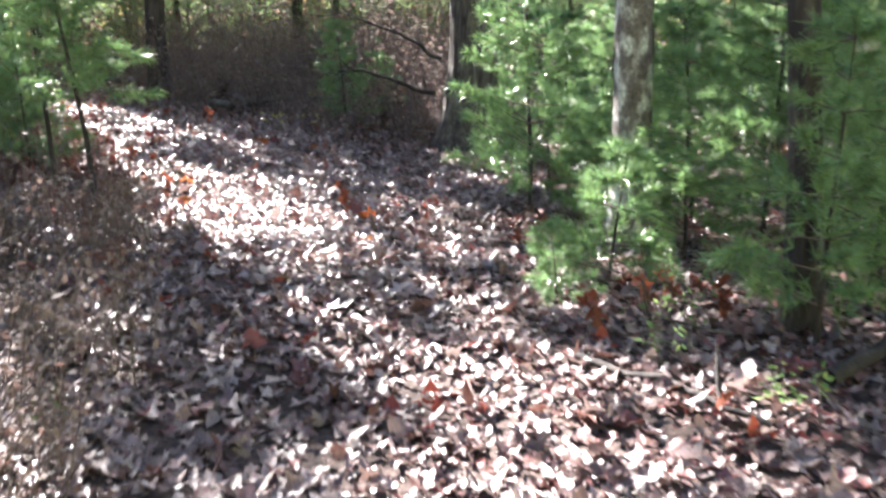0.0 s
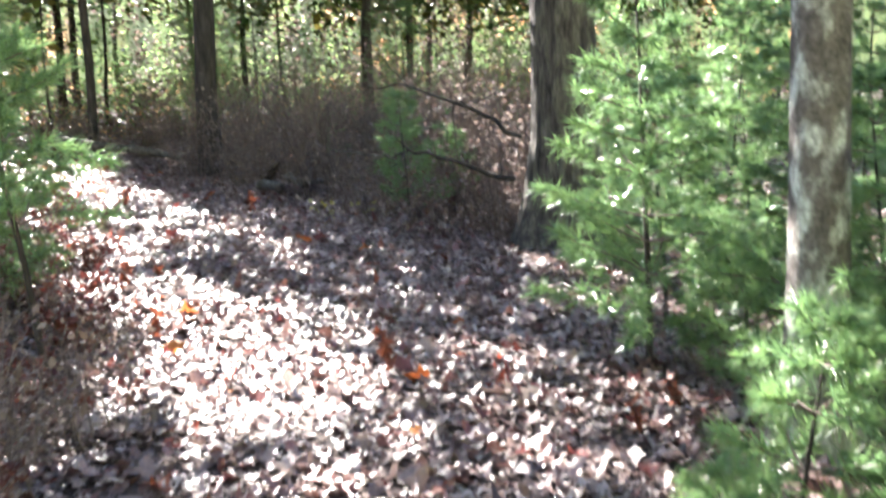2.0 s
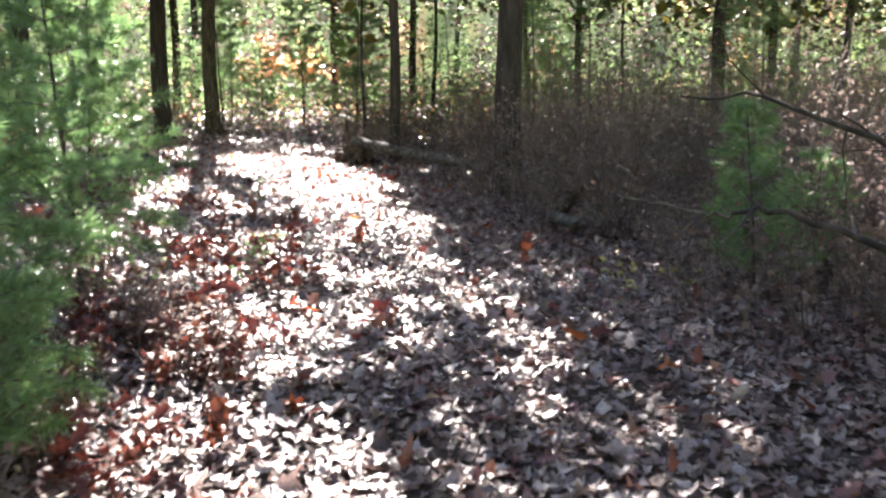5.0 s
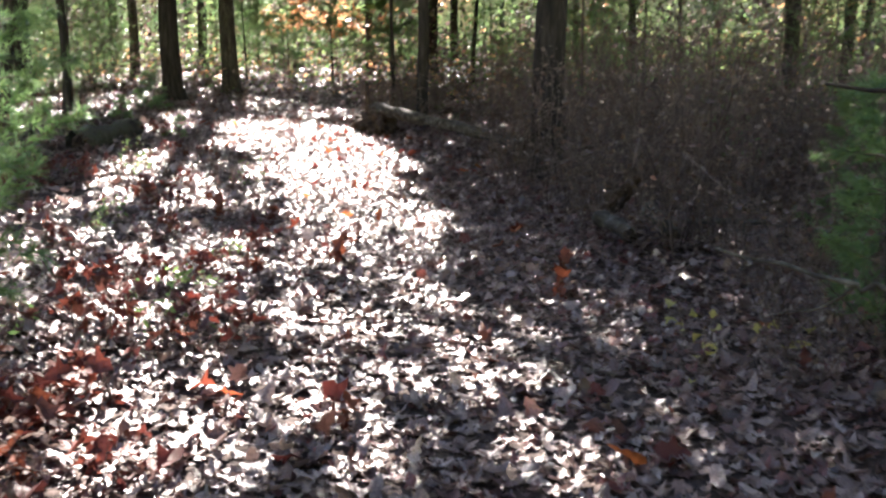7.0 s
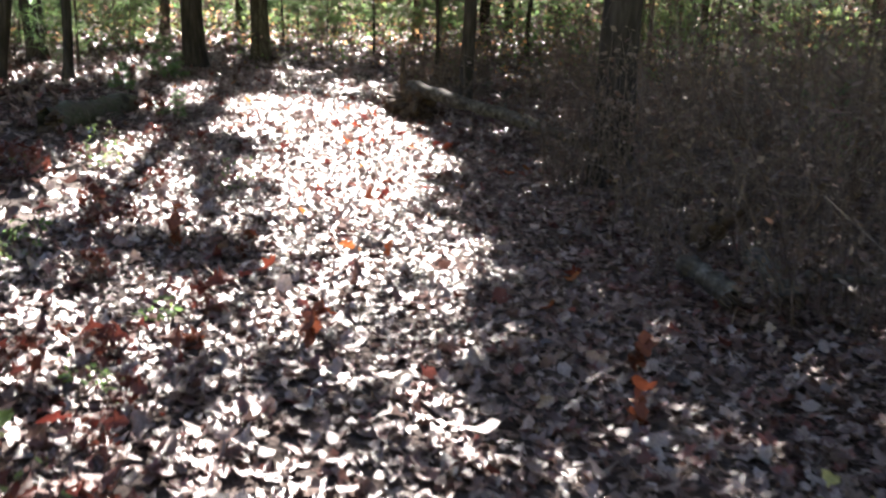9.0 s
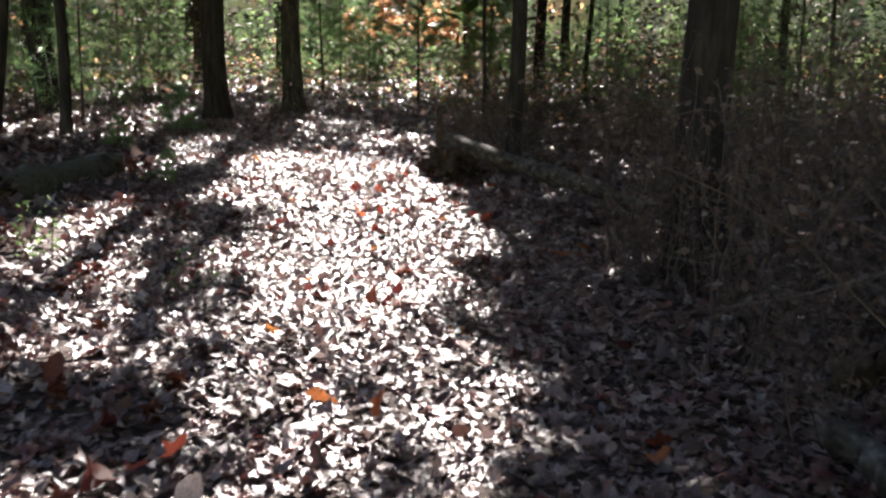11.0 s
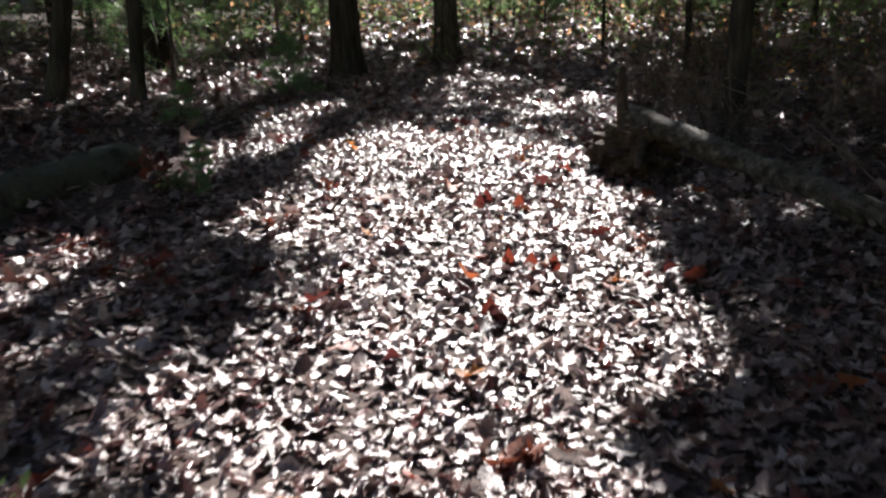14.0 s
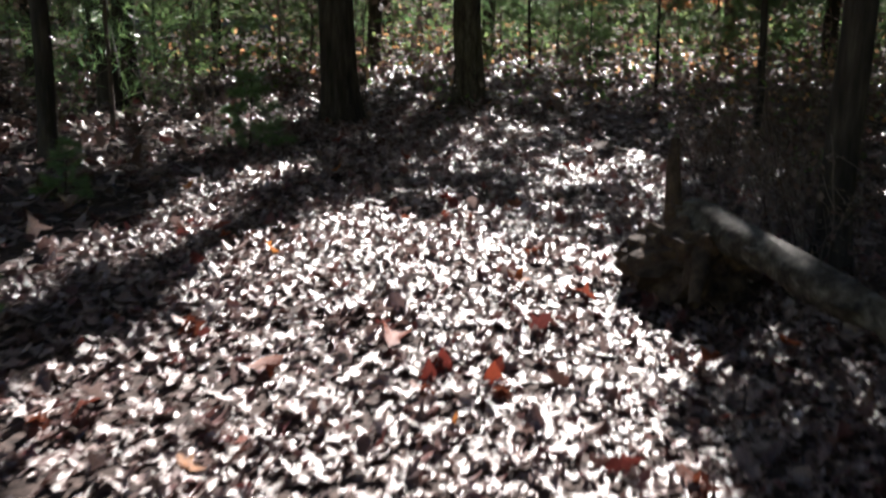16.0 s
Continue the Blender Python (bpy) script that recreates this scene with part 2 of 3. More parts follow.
def merged(name, pieces, smooth=True):
    vs, fs, base = [], [], 0
    for v, f in pieces:
        vs.append(v)
        fs.append(f + base)
        base += len(v)
    return raw(name, np.concatenate(vs), np.concatenate(fs), smooth)


def bent(start, way, length, steps, wobble, r, droop=0.0):
    """A wavering path."""
    p, d = Vector(start), Vector(way).normalized()
    out = [p.copy()]
    for _ in range(steps):
        d = (d + Vector(r.normal(0, wobble, 3)) + Vector((0, 0, -droop))).normalized()
        p = p + d * (length / steps)
        out.append(p.copy())
    return out


def taper(n, a, b):
    return [a + (b - a) * i / (n - 1) for i in range(n)]


def trunk_mesh(r0, height, flare, r, lean=(0, 0), sides=20):
    """A trunk with a flared, rooted foot and uneven sides, tapering upwards."""
    zs = [-0.15, 0.0, 0.06, 0.14, 0.26, 0.45, 0.75, 1.1, 1.5, 2.0, 2.8, 4.0, 6.0, 9.0, height]
    zs = [z for z in zs if z <= height]
    roots, ph = r.integers(4, 7), r.uniform(0, 6.28)
    vs, fs = [], []
    for i, z in enumerate(zs):
        s = r0 * (1 - 0.75 * max(z, 0) / height)
        f = flare * math.exp(-max(z, 0) / (1.1 * r0 + 0.05))
        cx = lean[0] * z + 0.03 * math.sin(z * 1.3 + ph) * min(1, max(z, 0))
        cy = lean[1] * z + 0.03 * math.cos(z * 1.1 + ph) * min(1, max(z, 0))
        for k in range(sides):
            a = 2 * math.pi * k / sides
            w = s * (1 + f * (0.6 + 0.6 * max(0, math.cos(roots * a + ph))) + r.normal(0, 0.018) + 0.03 * math.sin(3 * a + z))
            vs.append((cx + w * math.cos(a), cy + w * math.sin(a), z))
    for i in range(len(zs) - 1):
        for k in range(sides):
            q = (k + 1) % sides
            fs.append((i * sides + k, i * sides + q, (i + 1) * sides + q, (i + 1) * sides + k))
    return np.array(vs), np.array(fs)


# gaps cut in the mostly unseen canopy to shape the sun patches: metres along the sun's path from the tree by the log,
# metres across it, half length, half width, share of leaves left
SUN_GAPS = [(0.7, -2.1, 2.4, 1.4, 0.0), (4.2, -1.7, 2.4, 0.95, 0.0), (4.2, -3.65, 1.3, 0.6, 0.0), (7.4, -1.65, 1.7, 1.0, 0.05), (-4.4, -1.9, 3.0, 1.2, 0.36),
          (-0.6, -4.0, 2.8, 0.42, 0.08), (-5.0, -6.4, 3.4, 1.5, 0.2), (6.4, -3.7, 1.4, 1.0, 0.04), (9.9, -2.9, 1.7, 0.9, 0.05), (9.4, -1.8, 1.9, 0.8, 0.17),
          (12.2, -0.7, 2.4, 0.8, 0.42), (12.4, -1.9, 1.8, 1.0, 0.14), (9.6, -4.8, 2.4, 1.2, 0.12), (12.6, -3.6, 1.9, 1.0, 0.05), (16.3, -2.95, 1.9, 0.75, 0.0),
          (16.0, -4.8, 2.2, 1.2, 0.26), (21.7, -3.75, 0.8, 1.3, 0.01), (18.2, 1.9, 4.6, 2.1, 0.1), (14.0, 4.2, 4.0, 2.6, 0.12), (21.5, -6.4, 1.3, 1.2, 0.35),
          (20.3, -1.1, 1.4, 0.9, 0.1), (17.6, -1.7, 1.6, 0.7, 0.22), (3.2, -1.0, 1.0, 0.65, 0.03), (0.6, -0.1, 0.45, 0.75, 0.2), (15.2, -1.4, 1.8, 1.2, 0.24), (19.1, -3.3, 2.0, 1.6, 0.17), (-25.6, -4.5, 13.0, 6.0, 0.03),
          (-12.5, -4.0, 3.5, 3.4, 0.5), (-9.0, -9.5, 5.5, 2.0, 0.3)]


def along_sun(x, y):
    """Metres along and across the sun's path, from the tree by the log."""
    u, v = x + 8.85, y - 23.2
    return -u * SUN_AZ.x - v * SUN_AZ.y, u * SUN_AZ.y - v * SUN_AZ.x


def left_over(p):
    """For points p of the canopy, the share of leaves left there: few where their shadow would fall into a wanted sun
    patch.
    """
    a, c = along_sun(p[:, 0] - SUN.x / SUN.z * p[:, 2], p[:, 1] - SUN.y / SUN.z * p[:, 2])
    wob = 0.16 * np.sin(2.1 * a + 3 * c) + 0.12 * np.sin(5 * c - 3.3 * a)
    share = np.ones(len(p))
    for ga, gc, h, w, left in SUN_GAPS:
        inside = ((a - ga) / h) ** 4 + ((c - gc + wob * 0.5) / w) ** 4 < 1 + 2 * wob
        share = np.where(inside, np.minimum(share, left), share)
    return share


QUAD = (np.array([(-0.5, 0, 0), (0, -0.3, 0.04), (0.5, 0, 0), (0, 0.3, 0.05)]), np.array([(0, 1, 2), (0, 2, 3)]))


def crown_mesh(x, y, height, spread, count, r):
    """A crown: leaves gathered in clumps round limb ends, with gaps cut for the sun patches. Relative to the tree's
    foot.
    """
    k = max(10, count // 40)
    a, rad = r.uniform(0, 6.283, k), spread * np.sqrt(r.uniform(0, 1, k))
    z = height * r.uniform(0.36, 1.0, k)
    hub = np.stack([rad * np.cos(a), rad * np.sin(a), z], -1)
    p = hub[r.integers(0, k, count)] + r.normal(0, 0.6, (count, 3))
    return p[r.uniform(0, 1, len(p)) < left_over(p + [x, y, 0])]


def tree(x, y, r0, height, bark, label, seed, lean=(0, 0), spread=4.6, leaves=1500, flare=0.5):
    r = np.random.default_rng(seed)
    z = float(ground(np.array(x), np.array(y)))
    base = new("tree")
    base.matrix_world = pose(x, y, z)
    tagged(base, label, "tree", "forest trees")
    link("trunk", merged("trunk", [trunk_mesh(r0, height, flare, r, lean)]), bark, base)
    for i in range(5):
        h = height * r.uniform(0.4, 0.95)
        a = r.uniform(0, 6.28)
        q = bent((lean[0] * h, lean[1] * h, h), (math.cos(a), math.sin(a), 0.5), spread * r.uniform(0.5, 0.95), 5, 0.18, r)
        link("limb", merged("limb", [tube(q, taper(6, r0 * 0.28, 0.012), 5)]), bark, base)
    # crown mostly out of view, its leaf count set for shade below
    p = crown_mesh(x, y, height, spread, leaves, r)
    if len(p) > 10:
        link("crown", scatter("crown", p, r.uniform(0.3, 0.5, len(p)), 0.7, CANOPY, [QUAD]), CANOPY, base)
    return base


# ---------------------------------------------------------------- the trees along the trail
tree(0.37, 12.65, 0.35, 16, BARK, "large old tree with grey-brown furrowed bark beside the trail", 1, spread=4, flare=0.8)
tree(1.24, 6.75, 0.135, 12, LICHEN_BARK, "grey tree trunk with pale lichen patches among young pines", 2, spread=2.6, leaves=700)
tree(1.76, 4.85, 0.085, 9, DARK_BARK, "slim dark tree among green pine saplings", 3, lean=(-0.06, 0), spread=1.8, leaves=300)
tree(-5.5, 20.1, 0.205, 15, DARK_BARK, "straight dark tree rising out of brown brush", 4, spread=6.6, leaves=17000)
tree(-9.4, 24.25, 0.105, 16, DARK_BARK, "slim dark tree behind a fallen log", 5, spread=6.0, leaves=9000)
tree(-16.35, 25.9, 0.215, 16, DARK_BARK, "dark tree with a flared foot in a leafy clearing", 6, spread=6.5, leaves=6000)
tree(-16.6, 21.6, 0.12, 11, DARK_BARK, "slim leaning dark tree in the leaf litter", 7, lean=(0.1, 0.08), leaves=2000)
tree(-15.3, 21.9, 0.08, 16, DARK_BARK, "slim dark tree in the leaf litter", 8, spread=6.5, leaves=5000)
tree(-16.9, 28.6, 0.2, 17, BARK, "brown tree behind the trail's bend", 9, spread=7, leaves=7000)
tree(-12.4, 28.6, 0.045, 7, DARK_BARK, "thin young tree behind the fallen log", 10, spread=1.2, leaves=120)
tree(-19.5, 24.8, 0.16, 12, DARK_BARK, "dark tree in the shaded leaf litter", 11, spread=6, leaves=4500)

r_ = np.random.default_rng(40)
spots = []
while len(spots) < 40:
    x, y = r_.uniform(-46, 14), r_.uniform(14, 56)
    if -5 < x < 5 and y < 26 or near_trail(np.array(x), np.array(y)) < 5 and y < 31 or abs(x + 0.55 * y) < 2 and y < 34:
        continue
    if -3.6 < along_sun(x, y)[1] < -0.5 and y > 18:
        continue
    if all(math.hypot(x - p, y - q) > 2.6 for p, q in spots):
        spots.append((x, y))
for i, (x, y) in enumerate(spots):
    tree(x, y, r_.uniform(0.06, 0.17), r_.uniform(10, 17), (BARK, DARK_BARK, DARK_BARK)[i % 3], "grey-brown forest tree standing in undergrowth", 100 + i,
         lean=(r_.normal(0, 0.03), r_.normal(0, 0.03)), spread=5.8, leaves=4600)
# trees added towards the sun so that their crowns shade the ground
for i, (x, y) in enumerate([(-24.6, 37), (-17.2, 40), (-27.5, 42), (-19.3, 46)]):
    tree(x, y, 0.17, 17, DARK_BARK, "grey-brown forest tree standing in undergrowth", 200 + i, spread=6, leaves=2200)
for i, (x, y) in enumerate([(-5, 2.5), (4, 1), (-3, -6), (3, -7), (-8, 6), (7, 5)]):
    tree(x, y, 0.16, 12, BARK, "grey-brown forest tree standing in undergrowth", 300 + i, leaves=900)


# ---------------------------------------------------------------- pine saplings
def needle_tufts(points, ways, r, count=18, length=0.11):
    """Soft bunches of long needles at the points given, fanning out along the ways given."""
    k = len(points)
    p = np.repeat(points, count, 0)
    d = np.repeat(ways, count, 0) * 0.8 + r.normal(0, 0.48, (k * count, 3))
    d /= np.linalg.norm(d, axis=1)[:, None]
    ln = length * r.uniform(0.65, 1.15, k * count)[:, None]
    side = np.cross(d, r.normal(0, 1, (k * count, 3)))
    side /= np.linalg.norm(side, axis=1)[:, None]
    v = np.stack([p - side * 0.0034, p + side * 0.0034, p + d * ln + np.array([0, 0, -0.012])], 1).reshape(-1, 3)
    return v, np.arange(len(v)).reshape(-1, 3)


def pine_meshes(height, bare, spread, seed, tuft_len=0.12, needles=20):
    """A young white pine: whorls of upswept branches that carry needle bunches."""
    r = np.random.default_rng(seed)
    stem = bent((0, 0, -0.03), (0, 0, 1), height, 8, 0.03, r)
    wood = [tube(stem, taper(9, 0.008 + 0.006 * height, 0.004), 6)]
    branches = []
    z = bare
    while z < height - 0.05:
        t = z / height
        c = stem[min(8, int(t * 8))]
        n = r.integers(4, 7)
        off = r.uniform(0, 6.28)
        for i in range(n):
            a = off + 6.283 * i / n + r.normal(0, 0.2)
            ln = spread * (1.05 - 0.8 * t) * r.uniform(0.6, 1.1) + 0.06
            q = bent((c.x, c.y, z), (math.cos(a), math.sin(a), r.uniform(0.1, 0.55)), ln, 4, 0.12, r)
            pts, ways = [], []
            m = int(5 + ln * 20)
            for j in range(m):
                f = 0.3 + 0.7 * j / (m - 1)
                s = min(3, int(f * 4))
                b = q[s].lerp(q[s + 1], f * 4 - s)
                w = (q[s + 1] - q[s]).normalized()
                side = Vector(r.normal(0, 1, 3))
                reach = 0.3 * ln * (1 - f) * r.uniform(0, 1) if j < m - 1 else 0
                pts.append(b + (side - side.dot(w) * w).normalized() * reach)
                ways.append((w + Vector(r.normal(0, 0.4, 3)) + Vector((0, 0, 0.15))).normalized())
            v, f = needle_tufts(np.array([tuple(p) for p in pts]), np.array([tuple(w) for w in ways]), r, needles, tuft_len)
            branches.append((tube(q, taper(5, 0.006, 0.002), 4), (v, f)))
        z += r.uniform(0.13, 0.24)
    v, f = needle_tufts(np.array([tuple(stem[-1])] * 3), np.array([(0, 0, 1.0)] * 3), r, needles, tuft_len)
    return merged("stem", wood), [(merged("branch", [q]), raw("needles", *n)) for q, n in branches], raw("leader", v, f)


PINES = [pine_meshes(2.4, 0.35, 0.75, 1), pine_meshes(1.7, 0.25, 0.6, 2), pine_meshes(0.8, 0.06, 0.42, 3), pine_meshes(2.9, 0.7, 0.85, 4), pine_meshes(1.2, 0.1, 0.5, 5), pine_meshes(2.7, 0.9, 0.7, 6)]


def pine(x, y, kind, turn, size=1.0, label="young white pine with soft bright green needles"):
    base = new("pine_sapling")
    base.matrix_world = pose(x, y, float(ground(np.array(x), np.array(y))), 0, 0, turn) @ Matrix.Scale(size, 4)
    tagged(base, label, "pine sapling", "pine saplings")
    stem, branches, leader = PINES[kind]
    link("stem", stem, DARK_BARK, base)
    for wood, needles in branches:
        branch = link("branch", wood, TWIG, base)
        tagged(link("needles", needles, NEEDLE, branch, "bunches of soft green needles"), kind="stuff")
    link("leader", leader, NEEDLE, base, "needle tuft at the tip")
    return base


for i, (x, y, k, s) in enumerate([(0.68, 7.9, 0, 1.0), (1.0, 6.0, 2, 1.0), (1.25, 7.3, 4, 1.0), (0.62, 5.35, 2, 0.55), (2.3, 7.2, 0, 1.0), (2.9, 8.8, 3, 1.0),
                                  (1.0, 9.6, 1, 1.0), (2.1, 10.2, 0, 1.0), (3.6, 7.4, 0, 1.1), (2.6, 5.9, 1, 1.0), (1.55, 6.4, 1, 0.8), (3.4, 10.8, 3, 1.0),
                                  (1.4, 11.4, 1, 1.0), (4.6, 9.4, 3, 1.0), (2.0, 12.6, 0, 1.0), (1.3, 8.3, 4, 0.9), (1.95, 7.9, 1, 1.0), (3.2, 6.2, 0, 0.9), (1.72, 4.5, 1, 0.9), (2.25, 5.2, 0, 0.9),
                                  (0.75, 10.9, 4, 0.8), (2.4, 4.4, 4, 0.9), (2.75, 7.0, 1, 1.0), (3.35, 8.2, 0, 1.0), (5, 14, 3, 1.2), (6, 11, 3, 1.1), (4.4, 16, 0, 1.3), (3, 16.5, 0, 1.2), (-2.92, 7.65, 5, 1.0), (-2.54, 7.42, 5, 0.95)]):
    pine(x, y, k, 67 * i, s)
for i, (x, y, k, s) in enumerate([(-3.55, 8.75, 1, 0.9), (-3.9, 9.1, 4, 1.0), (-4.6, 9.9, 0, 0.9), (-5.4, 11.4, 0, 1.0),
                                  (-6.4, 12.6, 3, 1.0), (-5.0, 9.3, 4, 1.0), (-16.8, 33, 3, 1.4), (-20.2, 33.6, 3, 1.5), (-16.4, 35.6, 0, 1.8), (-18.4, 33.2, 0, 1.0), (-21.5, 36, 3, 1.6), 
                                  (-10.9, 19.7, 2, 0.4), (-13.4, 21.2, 2, 0.5), (-15.1, 23.8, 2, 0.9)]):
    pine(x, y, k, 41 * i, s)
for i, (x, y, k, s) in enumerate([(-1.35, 14.3, 1, 0.9), (-1.75, 16.9, 1, 0.8), (-1.0, 15.6, 4, 1.0), (-3.9, 22.5, 4, 1.0)]):
    pine(x, y, k, 83 * i, s, "young pine with dull blue-green needles in shaded brush")


def joined(items):
    """Vertices and triangles of meshes laid out at poses."""
    vs, fs, base = [], [], 0
    for (v, f), m in items:
        m = np.array(m)
        vs.append(v @ m[:3, :3].T + m[:3, 3])
        fs.append(f + base)
        base += len(v)
    return np.concatenate(vs), np.concatenate(fs)


def arrays(me):
    me.calc_loop_triangles()
    v, f = np.empty(len(me.vertices) * 3, np.float32), np.empty(len(me.loop_triangles) * 3, np.int32)
    me.vertices.foreach_get("co", v)
    me.loop_triangles.foreach_get("vertices", f)
    return v.reshape(-1, 3), f.reshape(-1, 3)


far_pine = pine_meshes(2.4, 0.2, 0.9, 9, 0.18, 3)
far_needles, far_stem = joined([(arrays(n), Matrix.Identity(4)) for _, n in far_pine[1]]), arrays(far_pine[0])
poses = []
while len(poses) < 65:
    a, dist = r_.uniform(-0.3, 1.3), r_.uniform(20, 50)
    x, y = -3 - math.sin(a) * dist, 8 + math.cos(a) * dist
    if near_trail(np.array(x), np.array(y)) > 4 or y > 31:
        poses.append(pose(x, y, float(ground(np.array(x), np.array(y))), 0, 0, r_.uniform(0, 360)) @ Matrix.Scale(r_.uniform(0.9, 1.9), 4))
tagged(link("pine_thicket", raw("pine_thicket", *joined([(far_needles, m) for m in poses])), NEEDLE), "far young pines with green needles", "pines", kind="stuff")
tagged(link("pine_stems", raw("pine_stems", *joined([(far_stem, m) for m in poses])), TWIG), "thin dark stems of far young pines", "pines", kind="stuff")


# ---------------------------------------------------------------- brush
def brush_meshes(height, stems, leaves, seed, size=0.035, leaf_kinds=None, above=0.0):
    """A thin bush: many wavering stems with side twigs, and small leaves."""
    r = np.random.default_rng(seed)
    wood, tips = [], []
    for _ in range(stems):
        a, lean = r.uniform(0, 6.28), abs(r.normal(0, 0.35))
        q = bent((r.normal(0, 0.12), r.normal(0, 0.12), -0.02), (lean * math.cos(a), lean * math.sin(a), 1), height * r.uniform(0.5, 1.05), 6, 0.13, r)
        one = [tube(q, taper(7, 0.0055, 0.002), 3)]
        for _ in range(5):
            s = q[r.integers(2, 6)]
            w = bent(s, Vector(r.normal(0, 1, 3)) + Vector((0, 0, 0.9)), height * r.uniform(0.15, 0.4), 2, 0.25, r)
            one.append(tube(w, taper(3, 0.0032, 0.0012), 3))
            tips += w[1:]
        tips += q[3:]
        wood.append(merged("stem", one))
    tips = np.array([tuple(t) for t in tips])
    tips = tips[tips[:, 2] > above]
    p = tips[r.integers(0, len(tips), leaves)] + r.normal(0, 0.025, (leaves, 3))
    return wood, scatter("leaves", p, r.uniform(0.6, 1.3, leaves) * size, 0.9, None, leaf_kinds or [QUAD])


BRUSH = [brush_meshes(0.9, 9, 170, 1, 0.05), brush_meshes(0.6, 8, 150, 2, 0.05), brush_meshes(1.3, 10, 190, 3, 0.05), brush_meshes(2.3, 9, 150, 4, 0.055)]
RED_BRUSH = [brush_meshes(0.5, 4, 30, 11, 0.105, TEMPLATES[5:10]), brush_meshes(0.3, 4, 24, 12, 0.115, TEMPLATES[:10])]
GREEN_BRUSH = [brush_meshes(0.35, 4, 40, 21, 0.06, TEMPLATES[10:15]), brush_meshes(0.5, 5, 50, 22, 0.06, TEMPLATES[10:15])]
ORANGE_BRUSH = [brush_meshes(2.2, 3, 420, 31, 0.11, TEMPLATES[10:15], 1.0)]
YELLOW_BRUSH = [brush_meshes(0.5, 3, 7, 41, 0.085, TEMPLATES[5:10])]
for kinds, leaf in ((BRUSH, BRUSH_LEAF), (RED_BRUSH, RED_LEAF), (GREEN_BRUSH, GREEN_LEAF), (ORANGE_BRUSH, AMBER_LEAF), (YELLOW_BRUSH, YELLOW_LEAF)):
    for wood, me in kinds:
        me.materials.append(leaf)


def bush(x, y, meshes, turn, size, label, name="shrub", group="brush", joint=None):
    base = new(name)
    base.matrix_world = pose(x, y, float(ground(np.array(x), np.array(y))), 0, 0, turn) @ Matrix.Scale(size, 4)
    tagged(base, label, name.replace("_", " "), group)
    if joint:
        tagged(link("twig_mass", joint, TWIG, base), kind="stuff")
    else:
        for me in meshes[0]:
            link("stem", me, TWIG, base)
    tagged(link("leaves", meshes[1], None, base), kind="stuff")
    return base


def region(n, x0, x1, y0, y1, gap=0.9):
    out = []
    for _ in range(n * 6):
        x, y = r_.uniform(x0, x1), r_.uniform(y0, y1)
        if near_trail(np.array(x), np.array(y)) > gap:
            out.append((x, y))
        if len(out) == n:
            break
    return out


TWIG_MASS = [raw("twig_mass", *joined([(arrays(me), Matrix.Identity(4)) for me in wood])) for wood, me_ in BRUSH]
# brown thicket on the shaded side, from the big tree on
for i, (x, y) in enumerate(region(130, -6.5, 0.3, 12.8, 22, 1.35) + region(24, -7, -4, 22, 28, 1.0) + region(20, -4, 5, 19, 30, 1.5) + [p for p in region(50, -13, -6, 22, 30, 0.6) if p[0] > -6.3 - 0.66 * (p[1] - 18.3)]):
    if x > trail(y) and (x > -6 or y > 23.9 - 0.8 * (x + 9.75)):
        bush(x, y, BRUSH[(0, 2, 1)[i % 3]], 53 * i, r_.uniform(0.8, 1.5), "leafless brown shrub with thin grey twigs", group="brown thicket", joint=TWIG_MASS[(0, 2, 1)[i % 3]])
# tall thin saplings behind it
for i, (x, y) in enumerate(region(64, -5.5, 1.5, 15.5, 24, 1.6)):
    if x > trail(y):
        bush(x, y, BRUSH[3], 47 * i, r_.uniform(0.7, 1.25), "tall leafless brown saplings with thin grey stems", group="brown thicket", joint=TWIG_MASS[3])
# bare brush on the sunny side near the start
for i, (x, y) in enumerate(region(70, -4.8, -1.7, 3.4, 7.4, 1.0) + region(16, -2.4, -1.1, 2.6, 4.6, 0.8)):
    bush(x, y, BRUSH[i % 2], 37 * i, r_.uniform(0.6, 1.0), "low brown shrub with dry purplish leaves", group="low brush", joint=TWIG_MASS[i % 2] if x < -2.9 else None)
# thin brush among the pines on the sunny side
for i, (x, y) in enumerate(region(34, -6.0, -2.9, 7.6, 11.5, 1.2)):
    if x < trail(y):
        bush(x, y, BRUSH[i % 2], 61 * i, r_.uniform(0.6, 1.0), "low brown shrub with dry purplish leaves", group="low brush", joint=TWIG_MASS[i % 2])
# seedlings with red autumn leaves
for i, (x, y) in enumerate(region(80, -4.8, -1.8, 5.5, 11.5, 1.1) + region(10, -3.8, -2.0, 6.5, 10.5, 1.1) + region(46, -10, -4, 10.5, 16.5, 1.1) + region(14, -14, -9, 16, 21, 1.3)):
    if x < trail(y):
        bush(x, y, RED_BRUSH[i % 2], 71 * i, r_.uniform(0.55, 0.95), "small seedling with dark red autumn leaves", "seedling", "red seedlings")
for i, (x, y) in enumerate(region(24, -11, -4, 10, 17, 1.2) + region(40, -24, -10, 24, 33, 2.0) + [(-5.05, 13.2), (-4.7, 12.4), (-10.9, 19.6), (0.9, 4.3), (1.3, 3.8), (1.1, 4.9), (-1.5, 3.4)]):
    bush(x, y, GREEN_BRUSH[i % 2], 29 * i, r_.uniform(0.4, 0.8), "small green seedling in the leaf litter", "seedling", "green seedlings")
